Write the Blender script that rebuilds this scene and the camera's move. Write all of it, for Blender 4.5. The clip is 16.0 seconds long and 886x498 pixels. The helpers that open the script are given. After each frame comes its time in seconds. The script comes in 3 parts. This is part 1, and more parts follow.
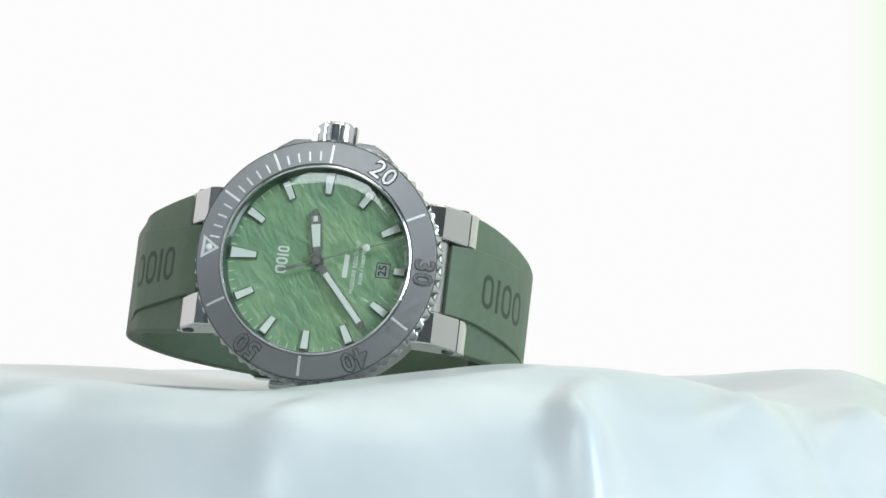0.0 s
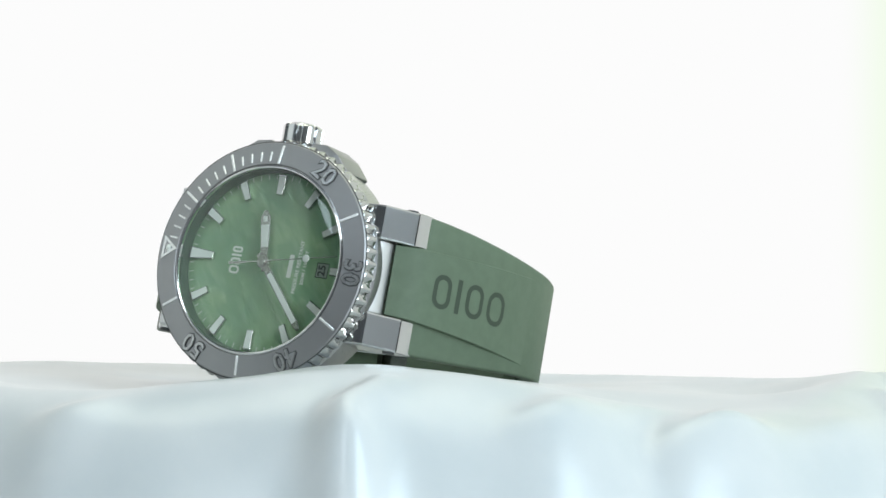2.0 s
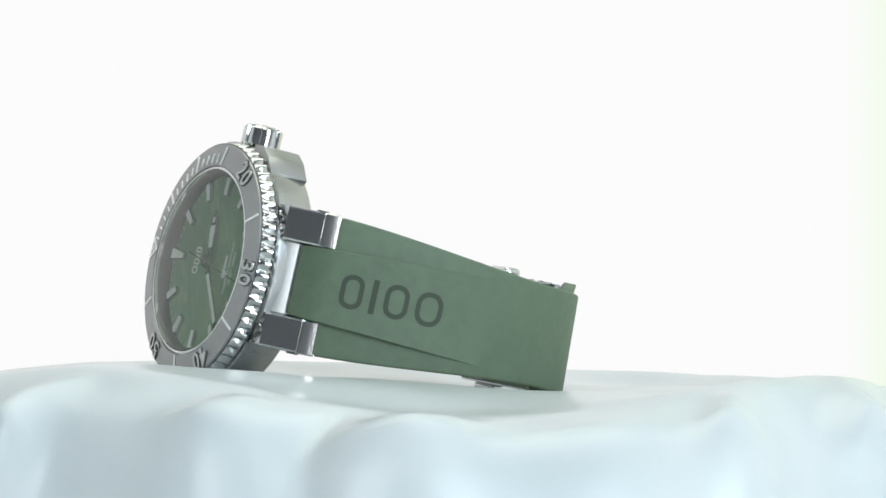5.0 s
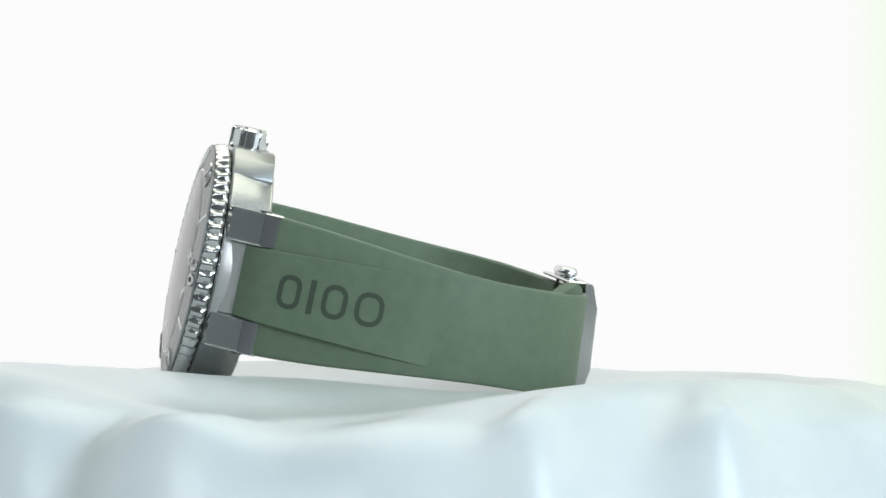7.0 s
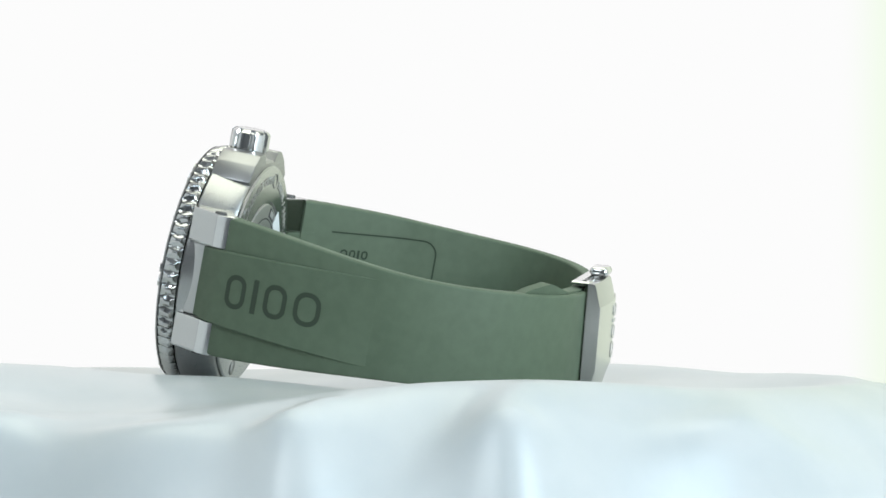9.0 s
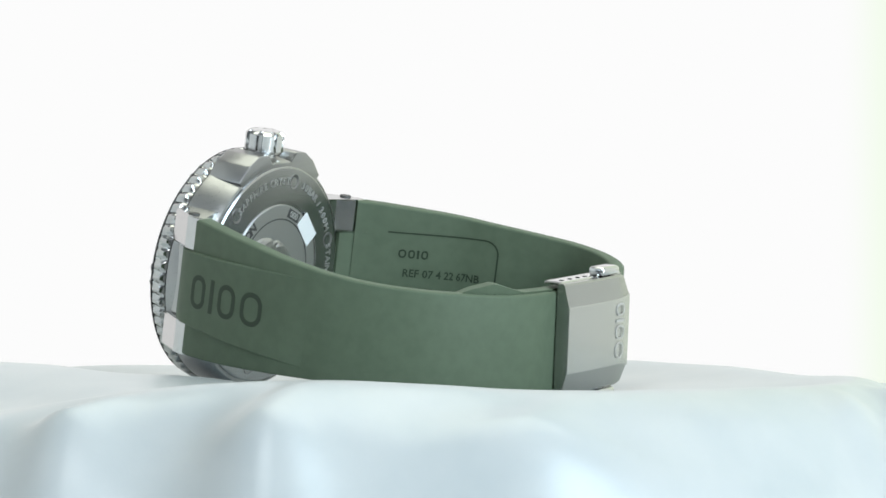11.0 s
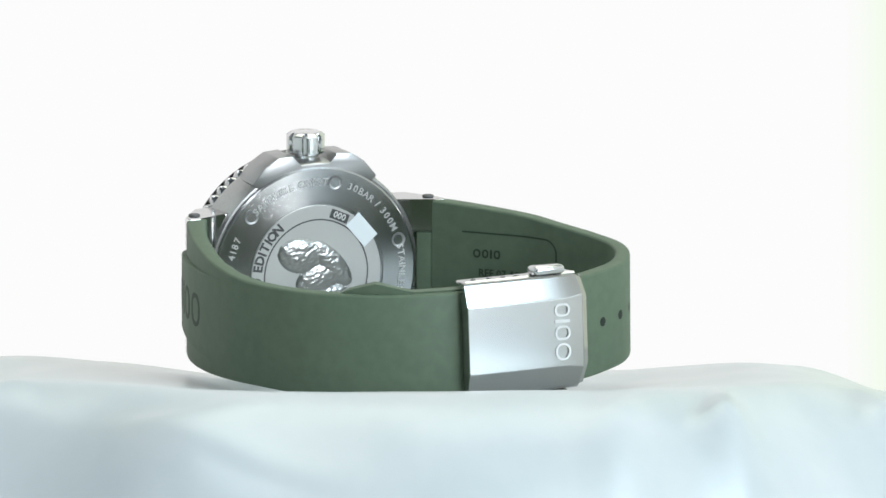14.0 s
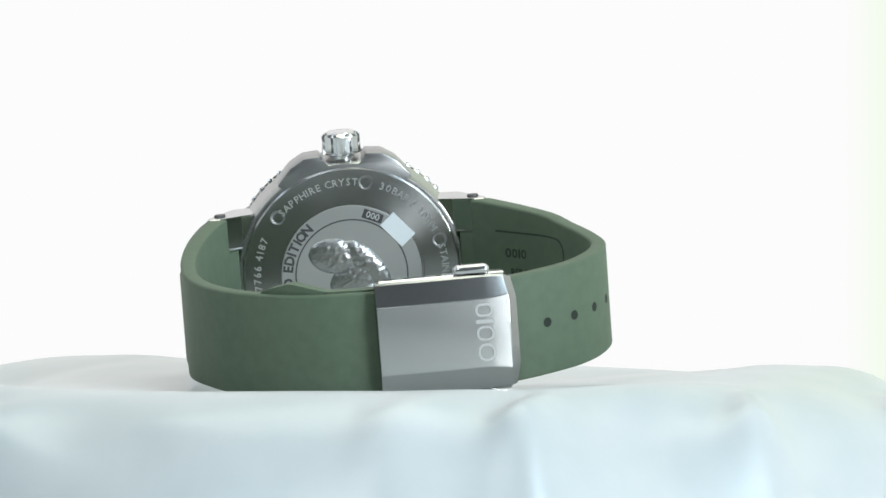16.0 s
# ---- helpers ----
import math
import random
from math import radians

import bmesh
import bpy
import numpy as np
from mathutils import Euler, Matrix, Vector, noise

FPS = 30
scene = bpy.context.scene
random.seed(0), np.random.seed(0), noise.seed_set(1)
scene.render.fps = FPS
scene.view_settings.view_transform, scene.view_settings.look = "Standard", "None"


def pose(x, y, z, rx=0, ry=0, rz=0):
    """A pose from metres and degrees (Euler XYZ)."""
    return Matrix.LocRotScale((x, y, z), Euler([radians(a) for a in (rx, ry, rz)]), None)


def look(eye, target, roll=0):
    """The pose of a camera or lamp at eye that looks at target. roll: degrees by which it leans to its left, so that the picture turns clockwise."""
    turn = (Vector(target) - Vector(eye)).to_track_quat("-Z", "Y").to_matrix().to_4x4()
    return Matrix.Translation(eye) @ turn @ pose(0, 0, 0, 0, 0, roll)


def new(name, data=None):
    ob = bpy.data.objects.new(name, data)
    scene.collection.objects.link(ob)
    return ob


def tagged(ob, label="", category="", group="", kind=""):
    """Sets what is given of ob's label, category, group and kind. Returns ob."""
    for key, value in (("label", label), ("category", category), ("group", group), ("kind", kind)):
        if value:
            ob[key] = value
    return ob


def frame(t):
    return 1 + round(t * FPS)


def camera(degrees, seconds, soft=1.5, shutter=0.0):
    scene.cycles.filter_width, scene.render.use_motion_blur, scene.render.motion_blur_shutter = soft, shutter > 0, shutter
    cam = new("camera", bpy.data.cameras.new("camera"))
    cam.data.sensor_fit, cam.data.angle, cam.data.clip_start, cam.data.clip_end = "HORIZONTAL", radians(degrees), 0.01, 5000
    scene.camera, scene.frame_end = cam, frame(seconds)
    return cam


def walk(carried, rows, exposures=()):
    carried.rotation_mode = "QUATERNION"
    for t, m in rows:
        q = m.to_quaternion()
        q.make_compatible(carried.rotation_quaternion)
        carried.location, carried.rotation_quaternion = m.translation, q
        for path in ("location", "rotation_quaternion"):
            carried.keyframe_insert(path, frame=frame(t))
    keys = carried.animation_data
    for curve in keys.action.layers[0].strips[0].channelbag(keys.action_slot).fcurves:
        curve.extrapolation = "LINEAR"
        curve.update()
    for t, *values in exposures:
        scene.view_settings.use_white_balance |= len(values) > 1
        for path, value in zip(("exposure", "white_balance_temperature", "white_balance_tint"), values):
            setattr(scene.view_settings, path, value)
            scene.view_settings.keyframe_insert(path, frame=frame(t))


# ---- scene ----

# The camera stands still on a long lens, level with the watch; a draped turntable turns before it.
MM = 0.001
LIFT = 21.8                       # height of the dial's middle over the cloth's top, mm
AXIS = (-15.23 * MM, 0.0)         # turntable axis
cam = camera(9.945, 16.0, soft=1.6)
EYE = look((0, -0.850, 15.75 * MM), (0, 0, 23.47 * MM))
walk(cam, [(0.0, EYE), (16.0, EYE)], exposures=[(0.0, 0.0), (16.0, 0.0)])


def turn_at(t):
    """Degrees by which the turntable has turned at t seconds."""
    s = (t - 8) / 8
    return -(10.4142 * t + 0.3476 * s * s - 0.3443 * (s ** 3 - s))


# ---- light: self-glowing white backdrop, overhead softbox, windows, added front fill ----
world = bpy.data.worlds.new("studio")
world.use_nodes = True
world.node_tree.nodes["Background"].inputs[0].default_value = (0.80, 0.90, 1.0, 1)
world.node_tree.nodes["Background"].inputs[1].default_value = 0.11
scene.world = world


def softbox(name, eye, target, sx, sy, watts, colour):
    lamp = bpy.data.lights.new(name, "AREA")
    lamp.shape, lamp.size, lamp.size_y, lamp.energy, lamp.color = "RECTANGLE", sx, sy, watts, colour
    ob = new(name, lamp)
    ob.matrix_world = look(eye, target)
    return ob


softbox("overhead_softbox", (0.1, 0.1, 1.3), (0, 0, 0), 1.2, 1.0, 9.0, (0.96, 1.0, 0.84))
softbox("window_light", (1.4, -1.25, 0.9), (0, 0, 0.0), 0.9, 1.0, 30, (0.68, 0.87, 1.0))
# unseen lamp added to brighten the dial, too high for the crystal to mirror
softbox("front_fill_light", (-0.40, -1.35, 1.15), (0, 0, 0.0), 0.55, 0.4, 4.6, (0.86, 0.94, 1.0))
softbox("low_window_light", (1.10, -1.48, 0.18), (0, 0, 0.02), 0.36, 0.44, 13.0, (0.9, 0.96, 1.0))
softbox("small_window_light", (-1.5, -1.4, 1.25), (0, 0, 0.0), 0.32, 0.36, 1.6, (0.72, 0.88, 1.0))

# ---- materials ----


def material(name, colour, rough=0.5, metal=0.0, **more):
    m = bpy.data.materials.new(name)
    m.use_nodes = True
    b = m.node_tree.nodes["Principled BSDF"]
    b.inputs["Base Color"].default_value = (*colour, 1)
    b.inputs["Roughness"].default_value = rough
    b.inputs["Metallic"].default_value = metal
    for key, value in more.items():
        b.inputs[key.replace("_", " ")].default_value = value
    return m


def node(m, kind, **inputs):
    n = m.node_tree.nodes.new(kind)
    for key, value in inputs.items():
        n.inputs[key.replace("_", " ")].default_value = value
    return n


def link(m, a, b):
    m.node_tree.links.new(a, b)


def coords(m, scale=(1, 1, 1), turn=(0, 0, 0)):
    tc = node(m, "ShaderNodeTexCoord")
    mp = node(m, "ShaderNodeMapping")
    mp.inputs["Scale"].default_value = scale
    mp.inputs["Rotation"].default_value = turn
    link(m, tc.outputs["Object"], mp.inputs["Vector"])
    return mp.outputs["Vector"]


def grain(m, vector, scale, detail, low, high, socket="Roughness"):
    """Noise that varies one number of the surface between low and high."""
    n = node(m, "ShaderNodeTexNoise", Scale=scale, Detail=detail)
    link(m, vector, n.inputs["Vector"])
    r = node(m, "ShaderNodeMapRange", From_Min=0.3, From_Max=0.7, To_Min=low, To_Max=high)
    link(m, n.outputs["Fac"], r.inputs["Value"])
    link(m, r.outputs["Result"], m.node_tree.nodes["Principled BSDF"].inputs[socket])
    return n


def blend(m, vector, scale, detail, a, b, lo=0.35, hi=0.65):
    """Noise that varies the base colour between a and b."""
    n = node(m, "ShaderNodeTexNoise", Scale=scale, Detail=detail)
    link(m, vector, n.inputs["Vector"])
    ramp = node(m, "ShaderNodeValToRGB")
    ramp.color_ramp.elements[0].position, ramp.color_ramp.elements[0].color = lo, (*a, 1)
    ramp.color_ramp.elements[1].position, ramp.color_ramp.elements[1].color = hi, (*b, 1)
    link(m, n.outputs["Fac"], ramp.inputs["Fac"])
    link(m, ramp.outputs["Color"], m.node_tree.nodes["Principled BSDF"].inputs["Base Color"])
    return n


def relief(m, vector, scale, detail, strength, distance):
    n = node(m, "ShaderNodeTexNoise", Scale=scale, Detail=detail)
    link(m, vector, n.inputs["Vector"])
    b = node(m, "ShaderNodeBump", Strength=strength, Distance=distance)
    link(m, n.outputs["Fac"], b.inputs["Height"])
    link(m, b.outputs["Normal"], m.node_tree.nodes["Principled BSDF"].inputs["Normal"])


def brushed_steel(name, colour, low, high, scale):
    m = material(name, colour, 0.3, 1.0)
    v = coords(m, scale)
    grain(m, v, 5000, 2, low, high)
    relief(m, v, 6000, 2, 0.02, 0.00001)
    return m


STEEL = (0.45, 0.45, 0.445)
steel_polished = brushed_steel("polished_steel", (0.66, 0.66, 0.655), 0.10, 0.17, (1, 1, 1))
steel_brushed = brushed_steel("brushed_steel", STEEL, 0.26, 0.38, (1, 0.06, 1))
steel_bezel = brushed_steel("bezel_steel", (0.32, 0.32, 0.32), 0.34, 0.46, (1, 1, 1))
steel_guard = brushed_steel("guard_steel", (0.36, 0.36, 0.36), 0.30, 0.40, (1, 0.06, 1))
steel_engraved = material("pale_engraving", (0.62, 0.62, 0.61), 0.42, 0.85)
steel_bevel = brushed_steel("bevel_steel", (0.44, 0.44, 0.435), 0.16, 0.22, (0.05, 1, 1))
steel_buckle = brushed_steel("buckle_steel", (0.60, 0.60, 0.59), 0.23, 0.27, (0.05, 1, 1))
steel_dark = material("dark_steel", (0.10, 0.10, 0.10), 0.55, 0.6)
steel_lug = brushed_steel("satin_steel", (0.55, 0.55, 0.545), 0.12, 0.16, (1, 1, 1))
steel_insert = material("insert_steel", (0.34, 0.34, 0.34), 0.42, 1.0)
grain(steel_insert, coords(steel_insert), 700, 4, 0.40, 0.47)
steel_numeral = brushed_steel("numeral_steel", (0.50, 0.50, 0.495), 0.26, 0.34, (1, 1, 1))
steel_matte = brushed_steel("matt_steel", (0.58, 0.58, 0.57), 0.40, 0.52, (1, 1, 1))
steel_relief = brushed_steel("relief_steel", (0.44, 0.44, 0.435), 0.30, 0.40, (1, 1, 1))
steel_bright = material("bright_steel", (0.84, 0.84, 0.83), 0.38, 0.8)
steel_hand = material("hand_steel", (0.55, 0.53, 0.50), 0.22, 1.0)

# circular brushing of the case back: roughness stretched round the axis
steel_back = material("turned_steel", (0.45, 0.45, 0.45), 0.3, 1.0, Anisotropic=0.88, Anisotropic_Rotation=0.25)
tan = node(steel_back, "ShaderNodeTangent")
tan.direction_type, tan.axis = "RADIAL", "Z"
link(steel_back, tan.outputs["Tangent"], steel_back.node_tree.nodes["Principled BSDF"].inputs["Tangent"])
flat = node(steel_back, "ShaderNodeVectorMath")
flat.operation = "LENGTH"
link(steel_back, coords(steel_back, (1, 1, 0)), flat.inputs[0])
ring = node(steel_back, "ShaderNodeTexNoise", Scale=6000, Detail=3)
ring.noise_dimensions = "1D"
link(steel_back, flat.outputs["Value"], ring.inputs["W"])
ring_range = node(steel_back, "ShaderNodeMapRange", From_Min=0.3, From_Max=0.7, To_Min=0.21, To_Max=0.27)
link(steel_back, ring.outputs["Fac"], ring_range.inputs["Value"])
link(steel_back, ring_range.outputs["Result"], steel_back.node_tree.nodes["Principled BSDF"].inputs["Roughness"])

rubber = material("green_rubber", (0.088, 0.122, 0.08), 0.6, Specular_IOR_Level=0.35)
rv = coords(rubber)
blend(rubber, rv, 500, 5, (0.091, 0.128, 0.083), (0.102, 0.141, 0.093))
relief(rubber, rv, 5000, 2, 0.15, 0.00004)
# darker rubber that paints the shade in moulded grooves
rubber_groove_shade = material("green_rubber_groove_shade", (0.022, 0.038, 0.021), 0.75)
# rubber darkened to paint the shade inside the sunken mark
rubber_mark_shade = material("green_rubber_mark_shade", (0.03, 0.046, 0.028), 0.7)
# near-black that paints the shade in holes and gaps
recess_shade = material("painted_recess_shade", (0.012, 0.018, 0.012), 0.8)

# mother-of-pearl: fine wavy layers with a silky gloss
pearl = material("green_mother_of_pearl", (0.10, 0.20, 0.09), 0.30, 0.35, Specular_IOR_Level=0.6)
turned = coords(pearl, (1, 1, 1), (0, 0, radians(-36)))
squash = node(pearl, "ShaderNodeMapping")
squash.inputs["Scale"].default_value = (0.36, 1.0, 1.0)
link(pearl, turned, squash.inputs["Vector"])
pv = squash.outputs["Vector"]
w = node(pearl, "ShaderNodeTexNoise", Scale=700, Detail=4, Roughness=0.6, Distortion=0.7)
link(pearl, pv, w.inputs["Vector"])
ramp = node(pearl, "ShaderNodeValToRGB")
ramp.color_ramp.elements[0].position, ramp.color_ramp.elements[0].color = 0.34, (0.235, 0.39, 0.215, 1)
ramp.color_ramp.elements[1].position, ramp.color_ramp.elements[1].color = 0.66, (0.40, 0.55, 0.34, 1)
mid = ramp.color_ramp.elements.new(0.5)
mid.color = (0.27, 0.43, 0.245, 1)
cloud = node(pearl, "ShaderNodeTexNoise", Scale=150, Detail=3, Roughness=0.6, Distortion=0.6)
link(pearl, pv, cloud.inputs["Vector"])
both = node(pearl, "ShaderNodeMath")
both.operation = "ADD"
half = node(pearl, "ShaderNodeMath")
half.operation = "MULTIPLY"
half.inputs[1].default_value = 0.5
link(pearl, w.outputs["Fac"], both.inputs[0])
link(pearl, cloud.outputs["Fac"], both.inputs[1])
link(pearl, both.outputs[0], half.inputs[0])
link(pearl, half.outputs[0], ramp.inputs["Fac"])
# broad cloudy patches of another depth and hue
patch = node(pearl, "ShaderNodeTexNoise", Scale=110, Detail=3, Roughness=0.55, Distortion=1.2)
link(pearl, turned, patch.inputs["Vector"])
tone = node(pearl, "ShaderNodeValToRGB")
tone.color_ramp.elements[0].position, tone.color_ramp.elements[0].color = 0.38, (0.84, 0.89, 0.93, 1)
tone.color_ramp.elements[1].position, tone.color_ramp.elements[1].color = 0.64, (1.06, 1.03, 1.0, 1)
link(pearl, patch.outputs["Fac"], tone.inputs["Fac"])
times = node(pearl, "ShaderNodeVectorMath")
times.operation = "MULTIPLY"
link(pearl, ramp.outputs["Color"], times.inputs[0])
link(pearl, tone.outputs["Color"], times.inputs[1])
link(pearl, times.outputs["Vector"], pearl.node_tree.nodes["Principled BSDF"].inputs["Base Color"])
bump = node(pearl, "ShaderNodeBump", Strength=0.55, Distance=0.0005)
link(pearl, half.outputs[0], bump.inputs["Height"])
link(pearl, bump.outputs["Normal"], pearl.node_tree.nodes["Principled BSDF"].inputs["Normal"])

lume = material("white_lume", (0.74, 0.77, 0.72), 0.5)
print_white = material("white_print", (0.72, 0.75, 0.68), 0.5)
date_pale = material("date_pale", (0.30, 0.36, 0.30), 0.5)
date_black = material("date_black", (0.03, 0.035, 0.03), 0.5)
rehaut_green = material("dark_green_ring", (0.035, 0.065, 0.04), 0.35)
sticker_white = material("white_film", (0.78, 0.82, 0.84), 0.4)
white_wall = material("white_wall", (0.42, 0.43, 0.44), 0.9)
grey_wall = material("grey_wall", (0.42, 0.43, 0.45), 0.9)
relief(grey_wall, coords(grey_wall), 40, 3, 0.1, 0.002)
table_white = material("table_laminate", (0.7, 0.71, 0.72), 0.5)
grain(table_white, coords(table_white), 30, 3, 0.4, 0.6)

# the backdrop's brightness is its own emission, turning greenish at the right
backdrop_mat = bpy.data.materials.new("glowing_backdrop")
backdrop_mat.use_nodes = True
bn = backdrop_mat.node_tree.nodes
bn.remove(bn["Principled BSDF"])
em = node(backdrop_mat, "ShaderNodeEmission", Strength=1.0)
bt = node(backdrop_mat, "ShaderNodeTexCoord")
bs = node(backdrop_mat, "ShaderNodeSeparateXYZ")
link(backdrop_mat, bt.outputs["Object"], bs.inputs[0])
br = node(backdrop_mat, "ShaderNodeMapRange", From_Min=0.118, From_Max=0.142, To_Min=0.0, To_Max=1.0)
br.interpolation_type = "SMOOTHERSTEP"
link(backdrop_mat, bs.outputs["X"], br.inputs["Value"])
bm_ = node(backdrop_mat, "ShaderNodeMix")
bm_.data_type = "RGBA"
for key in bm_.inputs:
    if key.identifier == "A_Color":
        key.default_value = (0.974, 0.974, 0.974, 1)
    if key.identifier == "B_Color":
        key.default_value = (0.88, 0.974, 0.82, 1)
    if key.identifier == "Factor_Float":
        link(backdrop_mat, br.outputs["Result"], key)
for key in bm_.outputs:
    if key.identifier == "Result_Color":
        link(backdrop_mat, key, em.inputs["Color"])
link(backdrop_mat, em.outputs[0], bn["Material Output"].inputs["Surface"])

# unseen side panels added to fill and mirror light; the right one glows more

def glow_panel_mat(name, white, glow):
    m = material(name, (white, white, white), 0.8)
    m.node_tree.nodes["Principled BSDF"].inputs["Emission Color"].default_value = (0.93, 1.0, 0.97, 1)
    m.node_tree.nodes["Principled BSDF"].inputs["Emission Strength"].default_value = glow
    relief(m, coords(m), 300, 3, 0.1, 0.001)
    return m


glow_panel_mats = {-1: glow_panel_mat("side_panel_dim", 0.60, 0.07), 1: glow_panel_mat("side_panel_bright", 0.80, 0.20)}

# sapphire crystal: clear with a mirror gloss that grows towards grazing angles
sapphire = bpy.data.materials.new("sapphire_crystal")
sapphire.use_nodes = True
sn = sapphire.node_tree.nodes
sn.remove(sn["Principled BSDF"])
fres = node(sapphire, "ShaderNodeFresnel", IOR=1.77)
clear = node(sapphire, "ShaderNodeBsdfTransparent")
clear.inputs[0].default_value = (0.97, 0.985, 0.97, 1)
gloss = node(sapphire, "ShaderNodeBsdfGlossy", Roughness=0.05)
mixer = node(sapphire, "ShaderNodeMixShader")
link(sapphire, fres.outputs[0], mixer.inputs[0])
link(sapphire, clear.outputs[0], mixer.inputs[1])
link(sapphire, gloss.outputs[0], mixer.inputs[2])
link(sapphire, mixer.outputs[0], sn["Material Output"].inputs["Surface"])

satin = material("white_satin", (0.49, 0.52, 0.535), 0.28, 0.0, Specular_IOR_Level=0.55)
sv = coords(satin)
blend(satin, sv, 60, 3, (0.465, 0.50, 0.515), (0.515, 0.54, 0.55))
relief(satin, sv, 1800, 3, 0.10, 0.00008)

# ---- mesh helpers (all lengths in mm until linked) ----


def part(name, bm, mat, parent, label="", sharp=35):
    """One mesh object under a thing or a part; the bmesh is in mm in the thing's space."""
    bmesh.ops.scale(bm, vec=(MM, MM, MM), verts=bm.verts)
    bmesh.ops.recalc_face_normals(bm, faces=bm.faces)
    me = bpy.data.meshes.new(name)
    bm.to_mesh(me)
    bm.free()
    me.materials.append(mat)
    me.shade_smooth()
    me.set_sharp_from_angle(angle=radians(sharp))
    ob = new(name, me)
    ob.parent = parent
    if label:
        tagged(ob, label)
    return ob


def spin(bm, profile, n=96, wave=None, closed=True):
    """A ring or disc turned about z from (r, z) points. wave(i, k) adds to r."""
    rings = []
    for k, (r, z) in enumerate(profile):
        if r < 1e-6:
            rings.append([bm.verts.new((0, 0, z))])
            continue
        ring = []
        for i in range(n):
            a = 2 * math.pi * i / n
            q = r + (wave(i, k) if wave else 0)
            ring.append(bm.verts.new((q * math.cos(a), q * math.sin(a), z)))
        rings.append(ring)
    pairs = list(zip(rings, rings[1:]))
    if closed:
        pairs.append((rings[-1], rings[0]))
    for a, b in pairs:
        for i in range(n):
            j = (i + 1) % n
            if len(a) == 1 and len(b) == 1:
                continue
            if len(a) == 1:
                bm.faces.new((a[0], b[i], b[j]))
            elif len(b) == 1:
                bm.faces.new((a[i], b[0], a[j]))
            else:
                bm.faces.new((a[i], b[i], b[j], a[j]))
    return bm


def block(bm, x0, x1, y0, y1, z0, z1, bevel=0.0, segments=2, m=None):
    made = bmesh.ops.create_cube(bm, size=1)["verts"]
    for v in made:
        v.co = Vector((x0 + (v.co.x + 0.5) * (x1 - x0), y0 + (v.co.y + 0.5) * (y1 - y0), z0 + (v.co.z + 0.5) * (z1 - z0)))
    if bevel:
        edges = list({e for v in made for e in v.link_edges})
        made = bmesh.ops.bevel(bm, geom=edges, offset=bevel, segments=segments, affect="EDGES", profile=0.5)["verts"]
        made = list({v for v in made})
    if m is not None:
        bmesh.ops.transform(bm, matrix=m, verts=list({v for v in made}))
    return bm


def prism(bm, outline, low, high, place, bevel=0.0, segments=2):
    """An outline of (u, v) points carried from low to high; place(u, v, w) gives the point."""
    a = [bm.verts.new(place(u, v, low)) for u, v in outline]
    b = [bm.verts.new(place(u, v, high)) for u, v in outline]
    fa, fb = bm.faces.new(a), bm.faces.new(list(reversed(b)))
    n = len(a)
    for i in range(n):
        bm.faces.new((a[i], b[i], b[(i + 1) % n], a[(i + 1) % n]))
    if bevel:
        edges = list({e for f in (fa, fb) for e in f.edges})
        bmesh.ops.bevel(bm, geom=edges, offset=bevel, segments=segments, affect="EDGES", profile=0.5)
    return bm


def rounded(w, h, r, n=5):
    """The outline of a rounded rectangle round the origin."""
    out = []
    for cx, cy, a0 in ((w / 2 - r, h / 2 - r, 0), (r - w / 2, h / 2 - r, 90), (r - w / 2, r - h / 2, 180), (w / 2 - r, r - h / 2, 270)):
        for i in range(n + 1):
            a = radians(a0 + 90 * i / n)
            out.append((cx + r * math.cos(a), cy + r * math.sin(a)))
    return out


def smooth_path(points, step=0.8):
    """A dense smooth line through (y, z) points, as (y, z, length so far)."""
    pts = [np.array(q, float) for q in points]
    pts = [2 * pts[0] - pts[1]] + pts + [2 * pts[-1] - pts[-2]]
    out = []
    for a, b, c, d in zip(pts, pts[1:], pts[2:], pts[3:]):
        n = max(2, int(np.linalg.norm(c - b) / step))
        for i in range(n):
            t = i / n
            out.append(0.5 * (2 * b + (c - a) * t + (2 * a - 5 * b + 4 * c - d) * t * t + (3 * b - a - 3 * c + d) * t ** 3))
    out.append(pts[-2])
    s, res = 0.0, []
    for i, q in enumerate(out):
        s += np.linalg.norm(q - out[i - 1]) if i else 0.0
        res.append((q[0], q[1], s))
    return res


def lettering(text, size, depth=0.1, spacing=1.0, bold=0.018):
    """A mesh of words in the built-in font, centred, in mm, with a little depth."""
    cu = bpy.data.curves.new("words", "FONT")
    cu.body, cu.size, cu.extrude, cu.align_x, cu.align_y = text, size, depth / 2, "CENTER", "CENTER"
    cu.space_character, cu.offset = spacing, bold * size
    cu.resolution_u = 2
    ob = bpy.data.objects.new("words", cu)
    me = bpy.data.meshes.new_from_object(ob)
    bpy.data.objects.remove(ob)
    return me


def words(bm, text, size, place, depth=0.1, spacing=1.0, bold=0.018):
    """Adds words to bm; place is a matrix or a function of (x, y, z)."""
    me = lettering(text, size, depth, spacing, bold)
    old = set(bm.verts)
    bm.from_mesh(me)
    bpy.data.meshes.remove(me)
    fresh = [v for v in bm.verts if v not in old]
    for v in fresh:
        v.co = place @ v.co if isinstance(place, Matrix) else Vector(place(*v.co))
    return bm


# ---- the room round the table: unseen, its greys set for the steel to mirror ----


def slab(name, x0, x1, y0, y1, z0, z1, mat):
    bm = block(bmesh.new(), x0 * 1000, x1 * 1000, y0 * 1000, y1 * 1000, z0 * 1000, z1 * 1000)
    return tagged(part(name, bm, mat, None), kind="structure")


